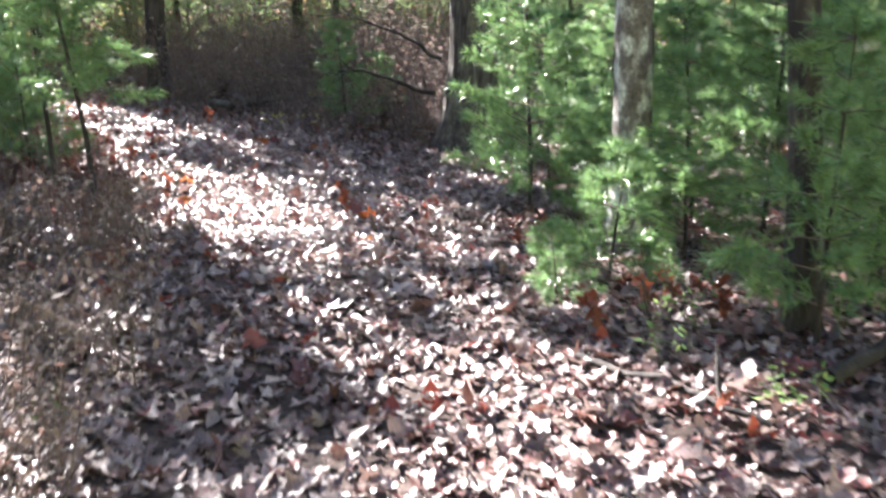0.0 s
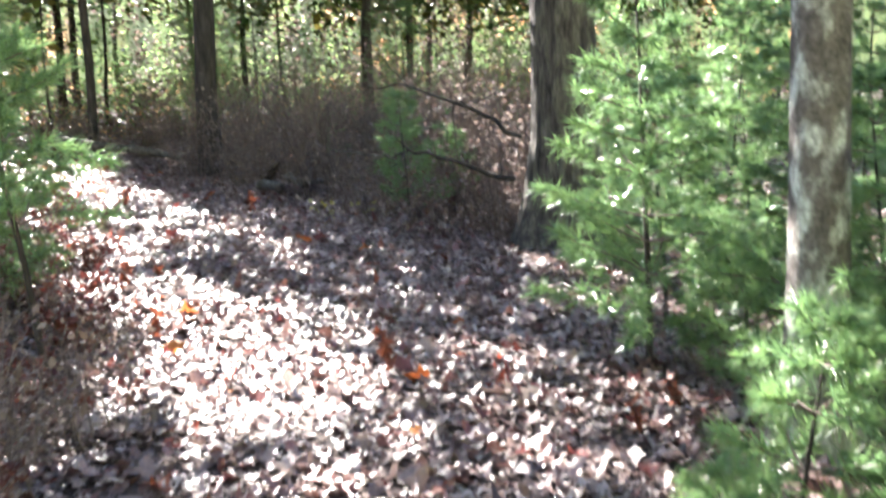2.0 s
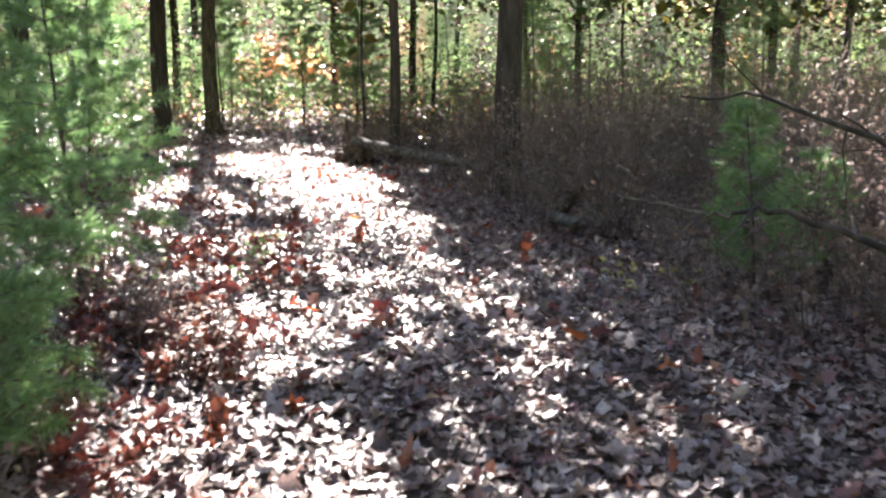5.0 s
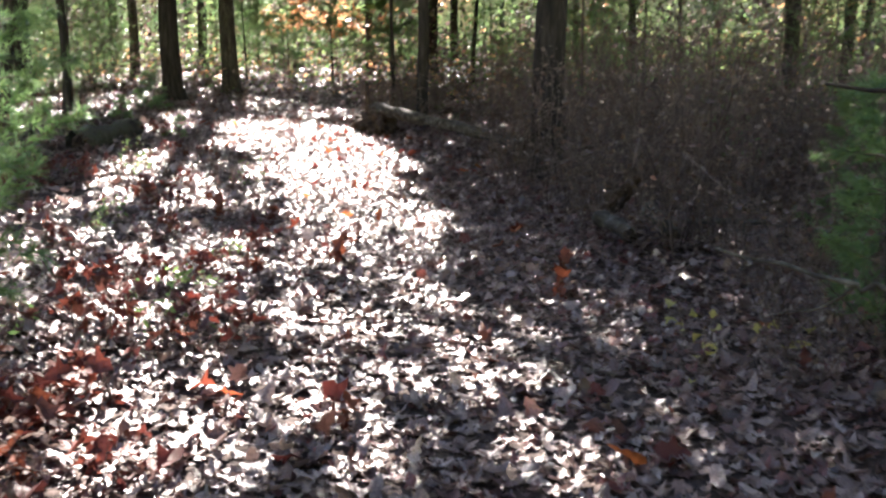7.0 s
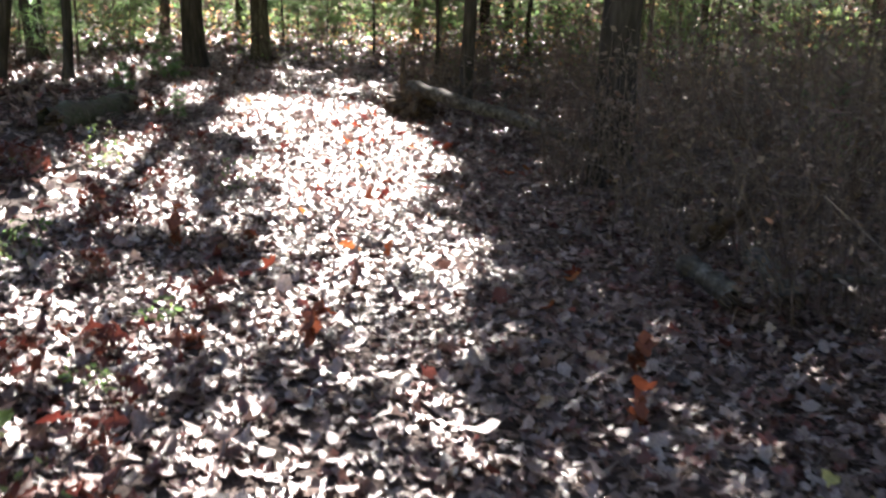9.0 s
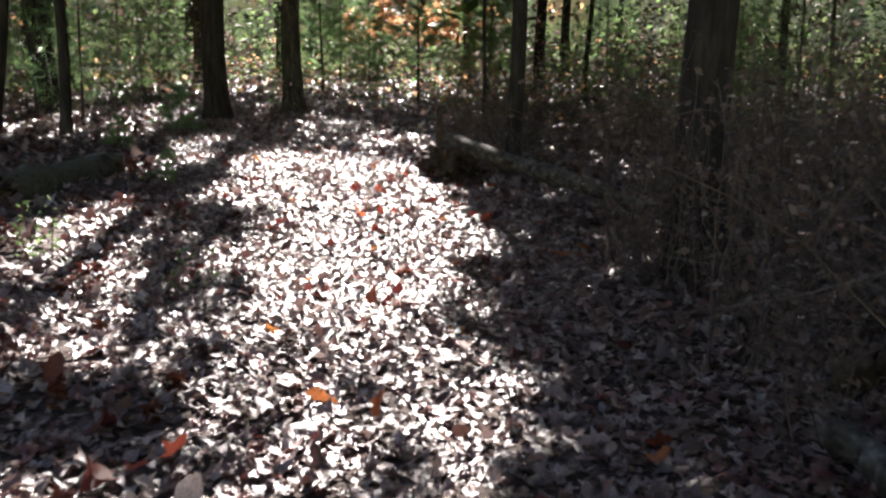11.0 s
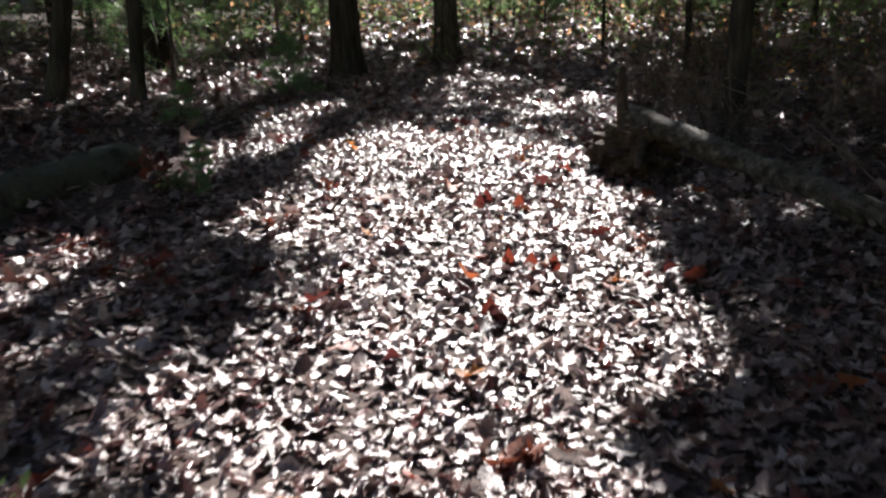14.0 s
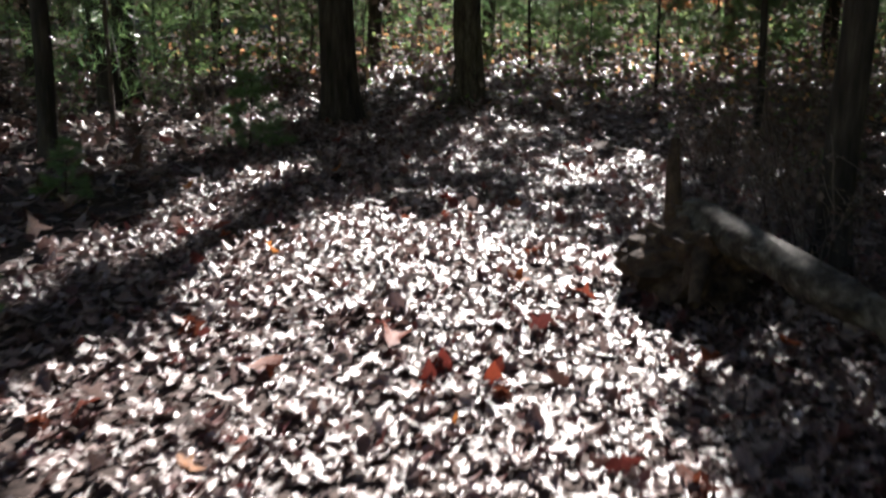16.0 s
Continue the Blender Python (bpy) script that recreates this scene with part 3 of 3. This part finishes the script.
for i, (x, y) in enumerate([(-14.6, 19.6), (-15.4, 18.6), (-13.2, 17.9), (-18.8, 36), (-19.9, 37), (-18.2, 37.6), (-20.2, 35.4)]):
    bush(x, y, ORANGE_BRUSH[0], 77 * i, (0.45, 0.5, 0.4, 1.4, 1.6, 1.5, 1.4)[i], "young tree with orange autumn leaves", "young_tree", "orange young trees")
for i, (x, y) in enumerate([(-1.82, 13.7), (-2.1, 13.25), (-2.3, 13.8), (1.9, 9.6), (2.3, 9.2)]):
    bush(x, y, YELLOW_BRUSH[0], 77 * i, 0.75, "thin seedling with a few yellow leaves", "seedling", "yellow seedlings")

# knee-high seedlings with large rust-red leaves that hang from a thin stem
RUST_LEAF = mat("rust_leaf", [(0.19, 0.036, 0.025), (0.13, 0.026, 0.022), (0.17, 0.055, 0.028), (0.09, 0.022, 0.02)], rough=0.5, source="island", through_light=0.25, spec=0.35)


def rust_meshes(height, count, size, seed):
    r = np.random.default_rng(seed)
    path = bent((0, 0, -0.04), (r.normal(0, 0.15), r.normal(0, 0.15), 1), height, 6, 0.1, r)
    out = []
    for k in range(count):
        v, f = TEMPLATES[(0, 5, 2, 6, 3, 8, 1)[k % 7]]
        at = path[min(6, 3 + k * 4 // count)]
        turn = pose(at.x, at.y, at.z, -r.uniform(15, 75), r.normal(0, 20), 360 * k / count * 2.4 + r.normal(0, 25))
        m = np.array(turn @ Matrix.Scale(size * r.uniform(0.7, 1.2), 4))
        out.append(raw("leaf", (v - [0, -0.2, 0]) @ m[:3, :3].T + m[:3, 3], f))
        out[-1].materials.append(RUST_LEAF)
    return merged("stem", [tube(path, taper(7, 0.004, 0.0015), 4)]), out


RUST = [rust_meshes(0.22, 6, 0.12, 61), rust_meshes(0.14, 4, 0.12, 62), rust_meshes(0.32, 8, 0.12, 63)]


def rust_seedling(x, y, kind, turn, size):
    base = new("oak_seedling")
    base.matrix_world = pose(x, y, float(ground(np.array(x), np.array(y))), 0, 0, turn) @ Matrix.Scale(size, 4)
    tagged(base, "oak seedling with drooping rust-red leaves in the litter", "seedling", "oak seedlings")
    link("stem", RUST[kind][0], TWIG, base)
    for me in RUST[kind][1]:
        link("leaf", me, None, base)


for i, (x, y) in enumerate([(-0.08, 7.5), (0.72, 7.3), (0.76, 4.78), (-2.68, 6.22), (-1.68, 5.17), (0.5, 6.96), (1.29, 5.37), (1.05, 5.7), (1.6, 5.3), (1.42, 5.05), (1.15, 5.2), (1.75, 5.0), (1.5, 5.6), (-3.27, 14.38), (-0.65, 7.62),
                            (-2.24, 8.64), (-3.06, 10.38), (-2.3, 8.4), (-3.48, 10.21), (-2.94, 10.03), (-3.41, 9.59), (-3.67, 10.13), (-2.9, 9.41), (-6.33, 15.56), (-5.27, 13.83),
                            (-3.26, 11.85), (-3.47, 14.84), (-8.2, 16.37), (-4.55, 11.53), (-7.02, 18.25), (-8.21, 20.0), (-5.81, 13.63), (-6.16, 15.24), (-6.5, 15.1), (-4.8, 14.02),
                            (-9.36, 20.88), (-9.22, 21.1), (-7.06, 18.38), (-8.22, 20.1), (-8.22, 21.06), (-8.57, 18.72), (-9.63, 18.27), (-10.55, 22.79), (-11.4, 23.2), (-10.5, 20.52),
                            (-10.01, 19.58), (-7.73, 20.62), (-2.6, 9.0), (-3.2, 9.0), (-3.9, 10.7), (-4.2, 11.2), (-2.5, 7.9), (-2.1, 7.0)]):
    rust_seedling(x, y, (1, 0, 2, 1)[i % 4] if y < 17 else 1, 83 * i, 0.8 + 0.06 * (i % 5))

# undergrowth that closes the view between the far trunks
for share, leaf, words, size in ((420, BRUSH_LEAF, "dense brown far undergrowth of twigs and leaves", 0.22), (420, GREEN_LEAF, "dense green far undergrowth", 0.22),
                                 (45, AMBER_LEAF, "orange autumn foliage in the far undergrowth", 0.22)):
    a, dist = r_.uniform(-0.35, 1.35, share), r_.uniform(24, 62, share)
    hub = np.stack([-3 - np.sin(a) * dist, 8 + np.cos(a) * dist, r_.uniform(0.2, 1, share) ** 1.5 * (1.2 + dist * 0.09)], -1)
    keep = (near_trail(hub[:, 0], hub[:, 1]) > 3.5) | (hub[:, 1] > 32)
    hub = hub[keep]
    p = np.repeat(hub, 70, 0) + r_.normal(0, 0.55, (len(hub) * 70, 3))
    p[:, 2] = np.abs(p[:, 2]) + 0.02
    low = np.column_stack([r_.uniform(-30, 4, 6000), r_.uniform(27, 40, 6000), r_.uniform(0.02, 0.9, 6000) ** 1.6])
    if share < 100:
        low = low[:2600]
    belt = np.random.default_rng(share + int(leaf == GREEN_LEAF))
    n = share * 26
    far = np.column_stack([belt.uniform(-36, 12, n), belt.uniform(38, 62, n), belt.uniform(0.02, 1.5, n)])
    p = np.concatenate([p, low[(near_trail(low[:, 0], low[:, 1]) > 1.0) | (low[:, 1] > 30)], far])
    tagged(link("undergrowth", scatter("undergrowth", p, r_.uniform(0.5, 1.4, len(p)) * size * np.clip(np.hypot(p[:, 0] + 6.6, p[:, 1] - 18) / 28, 0.4, 1.3), 0.9, leaf, [QUAD]), leaf), words, "undergrowth", kind="stuff")
brush_wood = [arrays(me) for me in BRUSH[2][0]]
poses = []
while len(poses) < 130:
    a, dist = r_.uniform(-0.3, 1.3), r_.uniform(17, 40)
    x, y = -3 - math.sin(a) * dist, 8 + math.cos(a) * dist
    if near_trail(np.array(x), np.array(y)) > 2.4 or y > 31:
        poses.append(pose(x, y, float(ground(np.array(x), np.array(y))), 0, 0, r_.uniform(0, 360)) @ Matrix.Scale(r_.uniform(1.0, 2.0), 4))
tagged(link("far_brush", raw("far_brush", *joined([(brush_wood[i % 10], m) for m in poses for i in range(5)])), TWIG), "thin bare twigs of far brush", "brush", kind="stuff")


# ---------------------------------------------------------------- fallen logs and branches
def log(name, a, b, r0, r1, material, label, seed, sides=16):
    r = np.random.default_rng(seed)
    a, b = Vector(a), Vector(b)
    path = [a.lerp(b, i / 14) + Vector((r.normal(0, 0.01), r.normal(0, 0.01), r.normal(0, 0.008))) for i in range(15)]
    v, f = tube(path, [r0 + (r1 - r0) * i / 14 + r.normal(0, 0.14) * r0 for i in range(15)], sides)
    v = v + r.normal(0, 0.1, v.shape) * r0
    base = new(name)
    tagged(base, label, "log")
    link("trunk", merged("trunk", [(v, f)]), material, base)
    for p, s, q in ((path[0], r0, a - b), (path[-1], r1, b - a)):
        q.normalize()
        ends = []
        for _ in range(14):
            w = Vector(r.normal(0, 1, 3))
            w = (w - w.dot(q) * q).normalized() * s * r.uniform(0.1, 0.9)
            ends.append(tube([p + w - q * 0.06, p + w + q * r.uniform(0.02, 0.12)], [s * 0.3, 0.006], 5))
        tagged(link("splintered_end", merged("splintered_end", ends), ROTTEN, base), kind="stuff")
    return base


fallen = log("fallen_log", (-9.75, 23.2, 0.36), (-6.3, 21.35, 0.1), 0.09, 0.075, DEADWOOD, "fallen weathered grey log beside the trail", 3)
for p, q, s, name, w in (((-9.87, 23.3, 0.0), (-9.9, 23.3, 0.76), 0.075, "root_stub", 0.03), ((-9.72, 23.2, 0.3), (-9.55, 22.85, -0.05), 0.09, "root", 0.05),
                        ((-9.72, 23.2, 0.3), (-9.95, 22.95, -0.05), 0.1, "root", 0.05), ((-9.75, 23.25, 0.3), (-10.05, 23.35, -0.05), 0.09, "root", 0.04),
                        ((-9.6, 23.1, 0.3), (-9.25, 22.65, -0.05), 0.07, "root", 0.03), ((-9.65, 23.2, 0.32), (-9.5, 23.55, -0.05), 0.09, "root", 0.04)):
    r = np.random.default_rng(int(1000 * s) + len(fallen.children))
    way = Vector(q) - Vector(p)
    path = bent(p, way, way.length, 5, 0.12, r)
    link(name, merged(name, [tube(path, taper(6, s, w), 8)]), ROTTEN, fallen, "dark rotten root")
# broken limb stubs along the fallen trunk
for k, side, up in ((0.22, -0.1, 0.16), (0.41, -0.16, 0.05), (0.58, 0.05, 0.2), (0.77, -0.12, 0.12)):
    foot = Vector((-9.75, 23.2, 0.36)).lerp(Vector((-6.3, 21.35, 0.1)), k)
    path = bent(foot, (side, side, up), 0.14 + 0.1 * k, 4, 0.2, np.random.default_rng(int(k * 100)))
    link("branch_stub", merged("branch_stub", [tube(path, [0.045, 0.032, 0.026, 0.022, 0.008], 7)]), DEADWOOD, fallen)
# dark lump at the trunk's foot: rotten root wood, and deep shade given a shape
lump = bmesh.new()
bmesh.ops.create_icosphere(lump, subdivisions=4, radius=1.0)
for v in lump.verts:
    k = 1 + 0.45 * noise.noise(v.co * 1.7) + 0.3 * noise.noise(v.co * 4.3) + 0.16 * noise.noise(v.co * 9.0)
    v.co = Vector((-9.6 + 0.34 * v.co.x * k, 23.07 + 0.32 * v.co.y * k, 0.1 + 0.25 * v.co.z * k))
lump_mesh = bpy.data.meshes.new("root_plate")
lump.to_mesh(lump_mesh)
lump.free()
link("root_plate", lump_mesh, ROTTEN, fallen, "dark lump of rotten root wood and of the deep shade under the log")
log("fallen_log", (-11.1, 18.0, 0.16), (-11.75, 19.75, 0.2), 0.17, 0.15, MOSSY, "short mossy grey log in the leaf litter", 4)

r_ = np.random.default_rng(77)


def stick(points, r0, r1, label, material=TWIG, twigs=3):
    r = np.random.default_rng(int(abs(points[0][0] * 1000)) + 3)
    pts = [Vector(p) for p in points]
    fine = []
    for i in range(len(pts) - 1):
        for k in range(4):
            fine.append(pts[i].lerp(pts[i + 1], k / 4) + Vector(r.normal(0, 0.012, 3)))
    fine.append(pts[-1])
    base = new("fallen_branch")
    tagged(base, label, "branch")
    link("branch", merged("branch", [tube(fine, taper(len(fine), r0, r1), 6)]), material, base)
    for _ in range(twigs):
        s = fine[r.integers(1, len(fine) - 1)]
        q = bent(s, Vector(r.normal(0, 1, 3)) + Vector((0, 0, 0.5)), r.uniform(0.2, 0.5), 4, 0.2, r)
        link("twig", merged("twig", [tube(q, taper(5, r1 * 1.2, 0.002), 4)]), material, base)


stick([(0.6, 4.25, 0.04), (0.95, 3.8, 0.05), (1.2, 3.5, 0.03)], 0.022, 0.012, "dark broken stick lying on dry leaves", DARK_BARK)
stick([(1.55, 3.92, 0.05), (1.95, 4.25, 0.07), (2.6, 4.6, 0.05)], 0.04, 0.03, "dark rotting branch on leaves under the pines", DARK_BARK, 1)
stick([(-3.1, 17.0, 0.06), (-2.4, 16.7, 0.16), (-1.6, 16.2, 0.2)], 0.03, 0.012, "pale dead branch leaning in brown brush", DEADWOOD)
stick([(-0.02, 12.0, 0.98), (-0.5, 12.0, 1.27), (-1.05, 12.0, 1.46), (-1.52, 12.0, 1.48)], 0.022, 0.006, "thin arching dead branch reaching out of the brush", DARK_BARK, 5)
stick([(-0.1, 12.0, 0.58), (-0.55, 12.0, 0.74), (-1.03, 12.0, 0.87), (-1.22, 12.0, 0.83)], 0.026, 0.012, "crooked dead branch with a knot in the brush", DARK_BARK, 5)
stick([(-1.2, 12.0, 0.82), (-1.38, 12.0, 0.82), (-1.84, 12.0, 0.9)], 0.014, 0.006, "short dead branch end in the brush", DEADWOOD, 2)
log("broken_wood", (-3.75, 16.75, 0.07), (-3.3, 16.1, 0.08), 0.07, 0.05, DEADWOOD, "short broken grey branch wood on dark leaves", 8, 10)
log("broken_wood", (-3.4, 16.9, 0.16), (-3.0, 16.25, 0.1), 0.06, 0.05, DEADWOOD, "splintered grey branch wood on dark leaves", 9, 10)
log("broken_wood", (-3.85, 17.4, 0.1), (-3.6, 17.2, 0.32), 0.09, 0.04, ROTTEN, "dark rotten stump in brown brush", 10, 10)
stick([(1.35, 4.5, 0.05), (1.0, 4.65, 0.1), (0.95, 4.8, 0.03)], 0.008, 0.004, "thin pale twig on the leaves", DEADWOOD, 3)


# ---------------------------------------------------------------- single bright leaves
LEAF_MESH = []
for v_, f_ in (TEMPLATES[0], TEMPLATES[2], TEMPLATES[5], TEMPLATES[6], TEMPLATES[8]):
    LEAF_MESH.append(raw("fallen_leaf", v_ - [0, 0.5, 0], f_))


MAROON_MESH = [me.copy() for me in LEAF_MESH]
EMBER_MESH = [me.copy() for me in LEAF_MESH[2:]]
for me in EMBER_MESH:
    me.materials.append(EMBER_LEAF)
for me in LEAF_MESH:
    me.materials.append(ORANGE_LEAF)
for me in MAROON_MESH:
    me.materials.append(MAROON_LEAF)


def fallen_leaf(x, y, size, meshes, label, lift=0.06, tip=None, turn=None):
    turn = r_.uniform(0, 360) if turn is None else turn + r_.normal(0, 22)
    ob = new("fallen_leaf", meshes[r_.integers(0, len(meshes))])
    ob.matrix_world = pose(x, y, float(ground(np.array(x), np.array(y))) + lift, *(r_.normal(0, 25, 2) if tip is None else (tip, 0)), turn) @ Matrix.Scale(size, 4)
    return tagged(ob, label, "leaf", "bright fallen leaves")


for x, y in [(-0.15, 7.9), (-0.12, 7.75), (-0.1, 7.6), (-0.05, 3.9), (-0.2, 3.75), (0.1, 3.95), (0.75, 4.6), (1.1, 3.5)]:
    fallen_leaf(x, y, 0.17, EMBER_MESH, "large orange-red leaf standing on edge", 0.08, 62, 8)
for x, y in [(-9.56, 21.12), (-9.5, 21.0), (-9.38, 21.28), (-9.33, 21.2), (-8.05, 19.4), (-6.6, 17.6), (-6.75, 17.9), (-8.48, 20.07), (-8.25, 20.16), (-8.35, 20.1)]:
    fallen_leaf(x, y, 0.18, EMBER_MESH, "large orange-red leaf standing on edge", 0.1, 66, 42)
for x, y in [(-9.94, 20.4), (-8.2, 21.0), (-10.0, 19.75), (-7.8, 20.6), (-7.65, 20.6), (-7.81, 20.24), (-8.12, 20.9), (-8.08, 18.6), (-8.6, 18.7),
             (-7.64, 18.7), (-1.57, 7.4), (-2.15, 7.6), (-1.56, 7.35), (-0.64, 7.5), (-2.14, 8.0), (-2.16, 8.9), (-2.3, 9.2), (-3.9, 11.3), (-4.9, 12.9), (-3.8, 11.85), (-11.6, 23.2)]:
    fallen_leaf(x, y, r_.uniform(0.12, 0.16), LEAF_MESH if r_.uniform() < 0.35 else MAROON_MESH, "curled red-brown fallen leaf on the litter", 0.06)
for i in range(190):
    y = r_.uniform(2.5, 26)
    x = float(trail(y)) + r_.normal(-0.3, 1.8)
    orange = r_.uniform() < 0.2
    fallen_leaf(x, y, r_.uniform(0.09, 0.15), LEAF_MESH if orange else MAROON_MESH, "curled orange fallen leaf on the litter" if orange else "curled dark red fallen leaf on the litter")

# ---------------------------------------------------------------- distance
ring = []
for i in range(121):
    a = 2 * math.pi * i / 120
    ring += [(-8 + 75 * math.cos(a), 18 + 75 * math.sin(a), -0.5), (-8 + 75 * math.cos(a), 18 + 75 * math.sin(a), 24 + 2.5 * math.sin(i * 2.3) + 1.5 * math.sin(i * 5.1))]
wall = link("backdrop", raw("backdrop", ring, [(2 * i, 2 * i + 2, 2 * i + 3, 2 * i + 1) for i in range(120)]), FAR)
tagged(wall, "faintly glowing backdrop of far autumn woods closing the view", "woods", kind="structure")
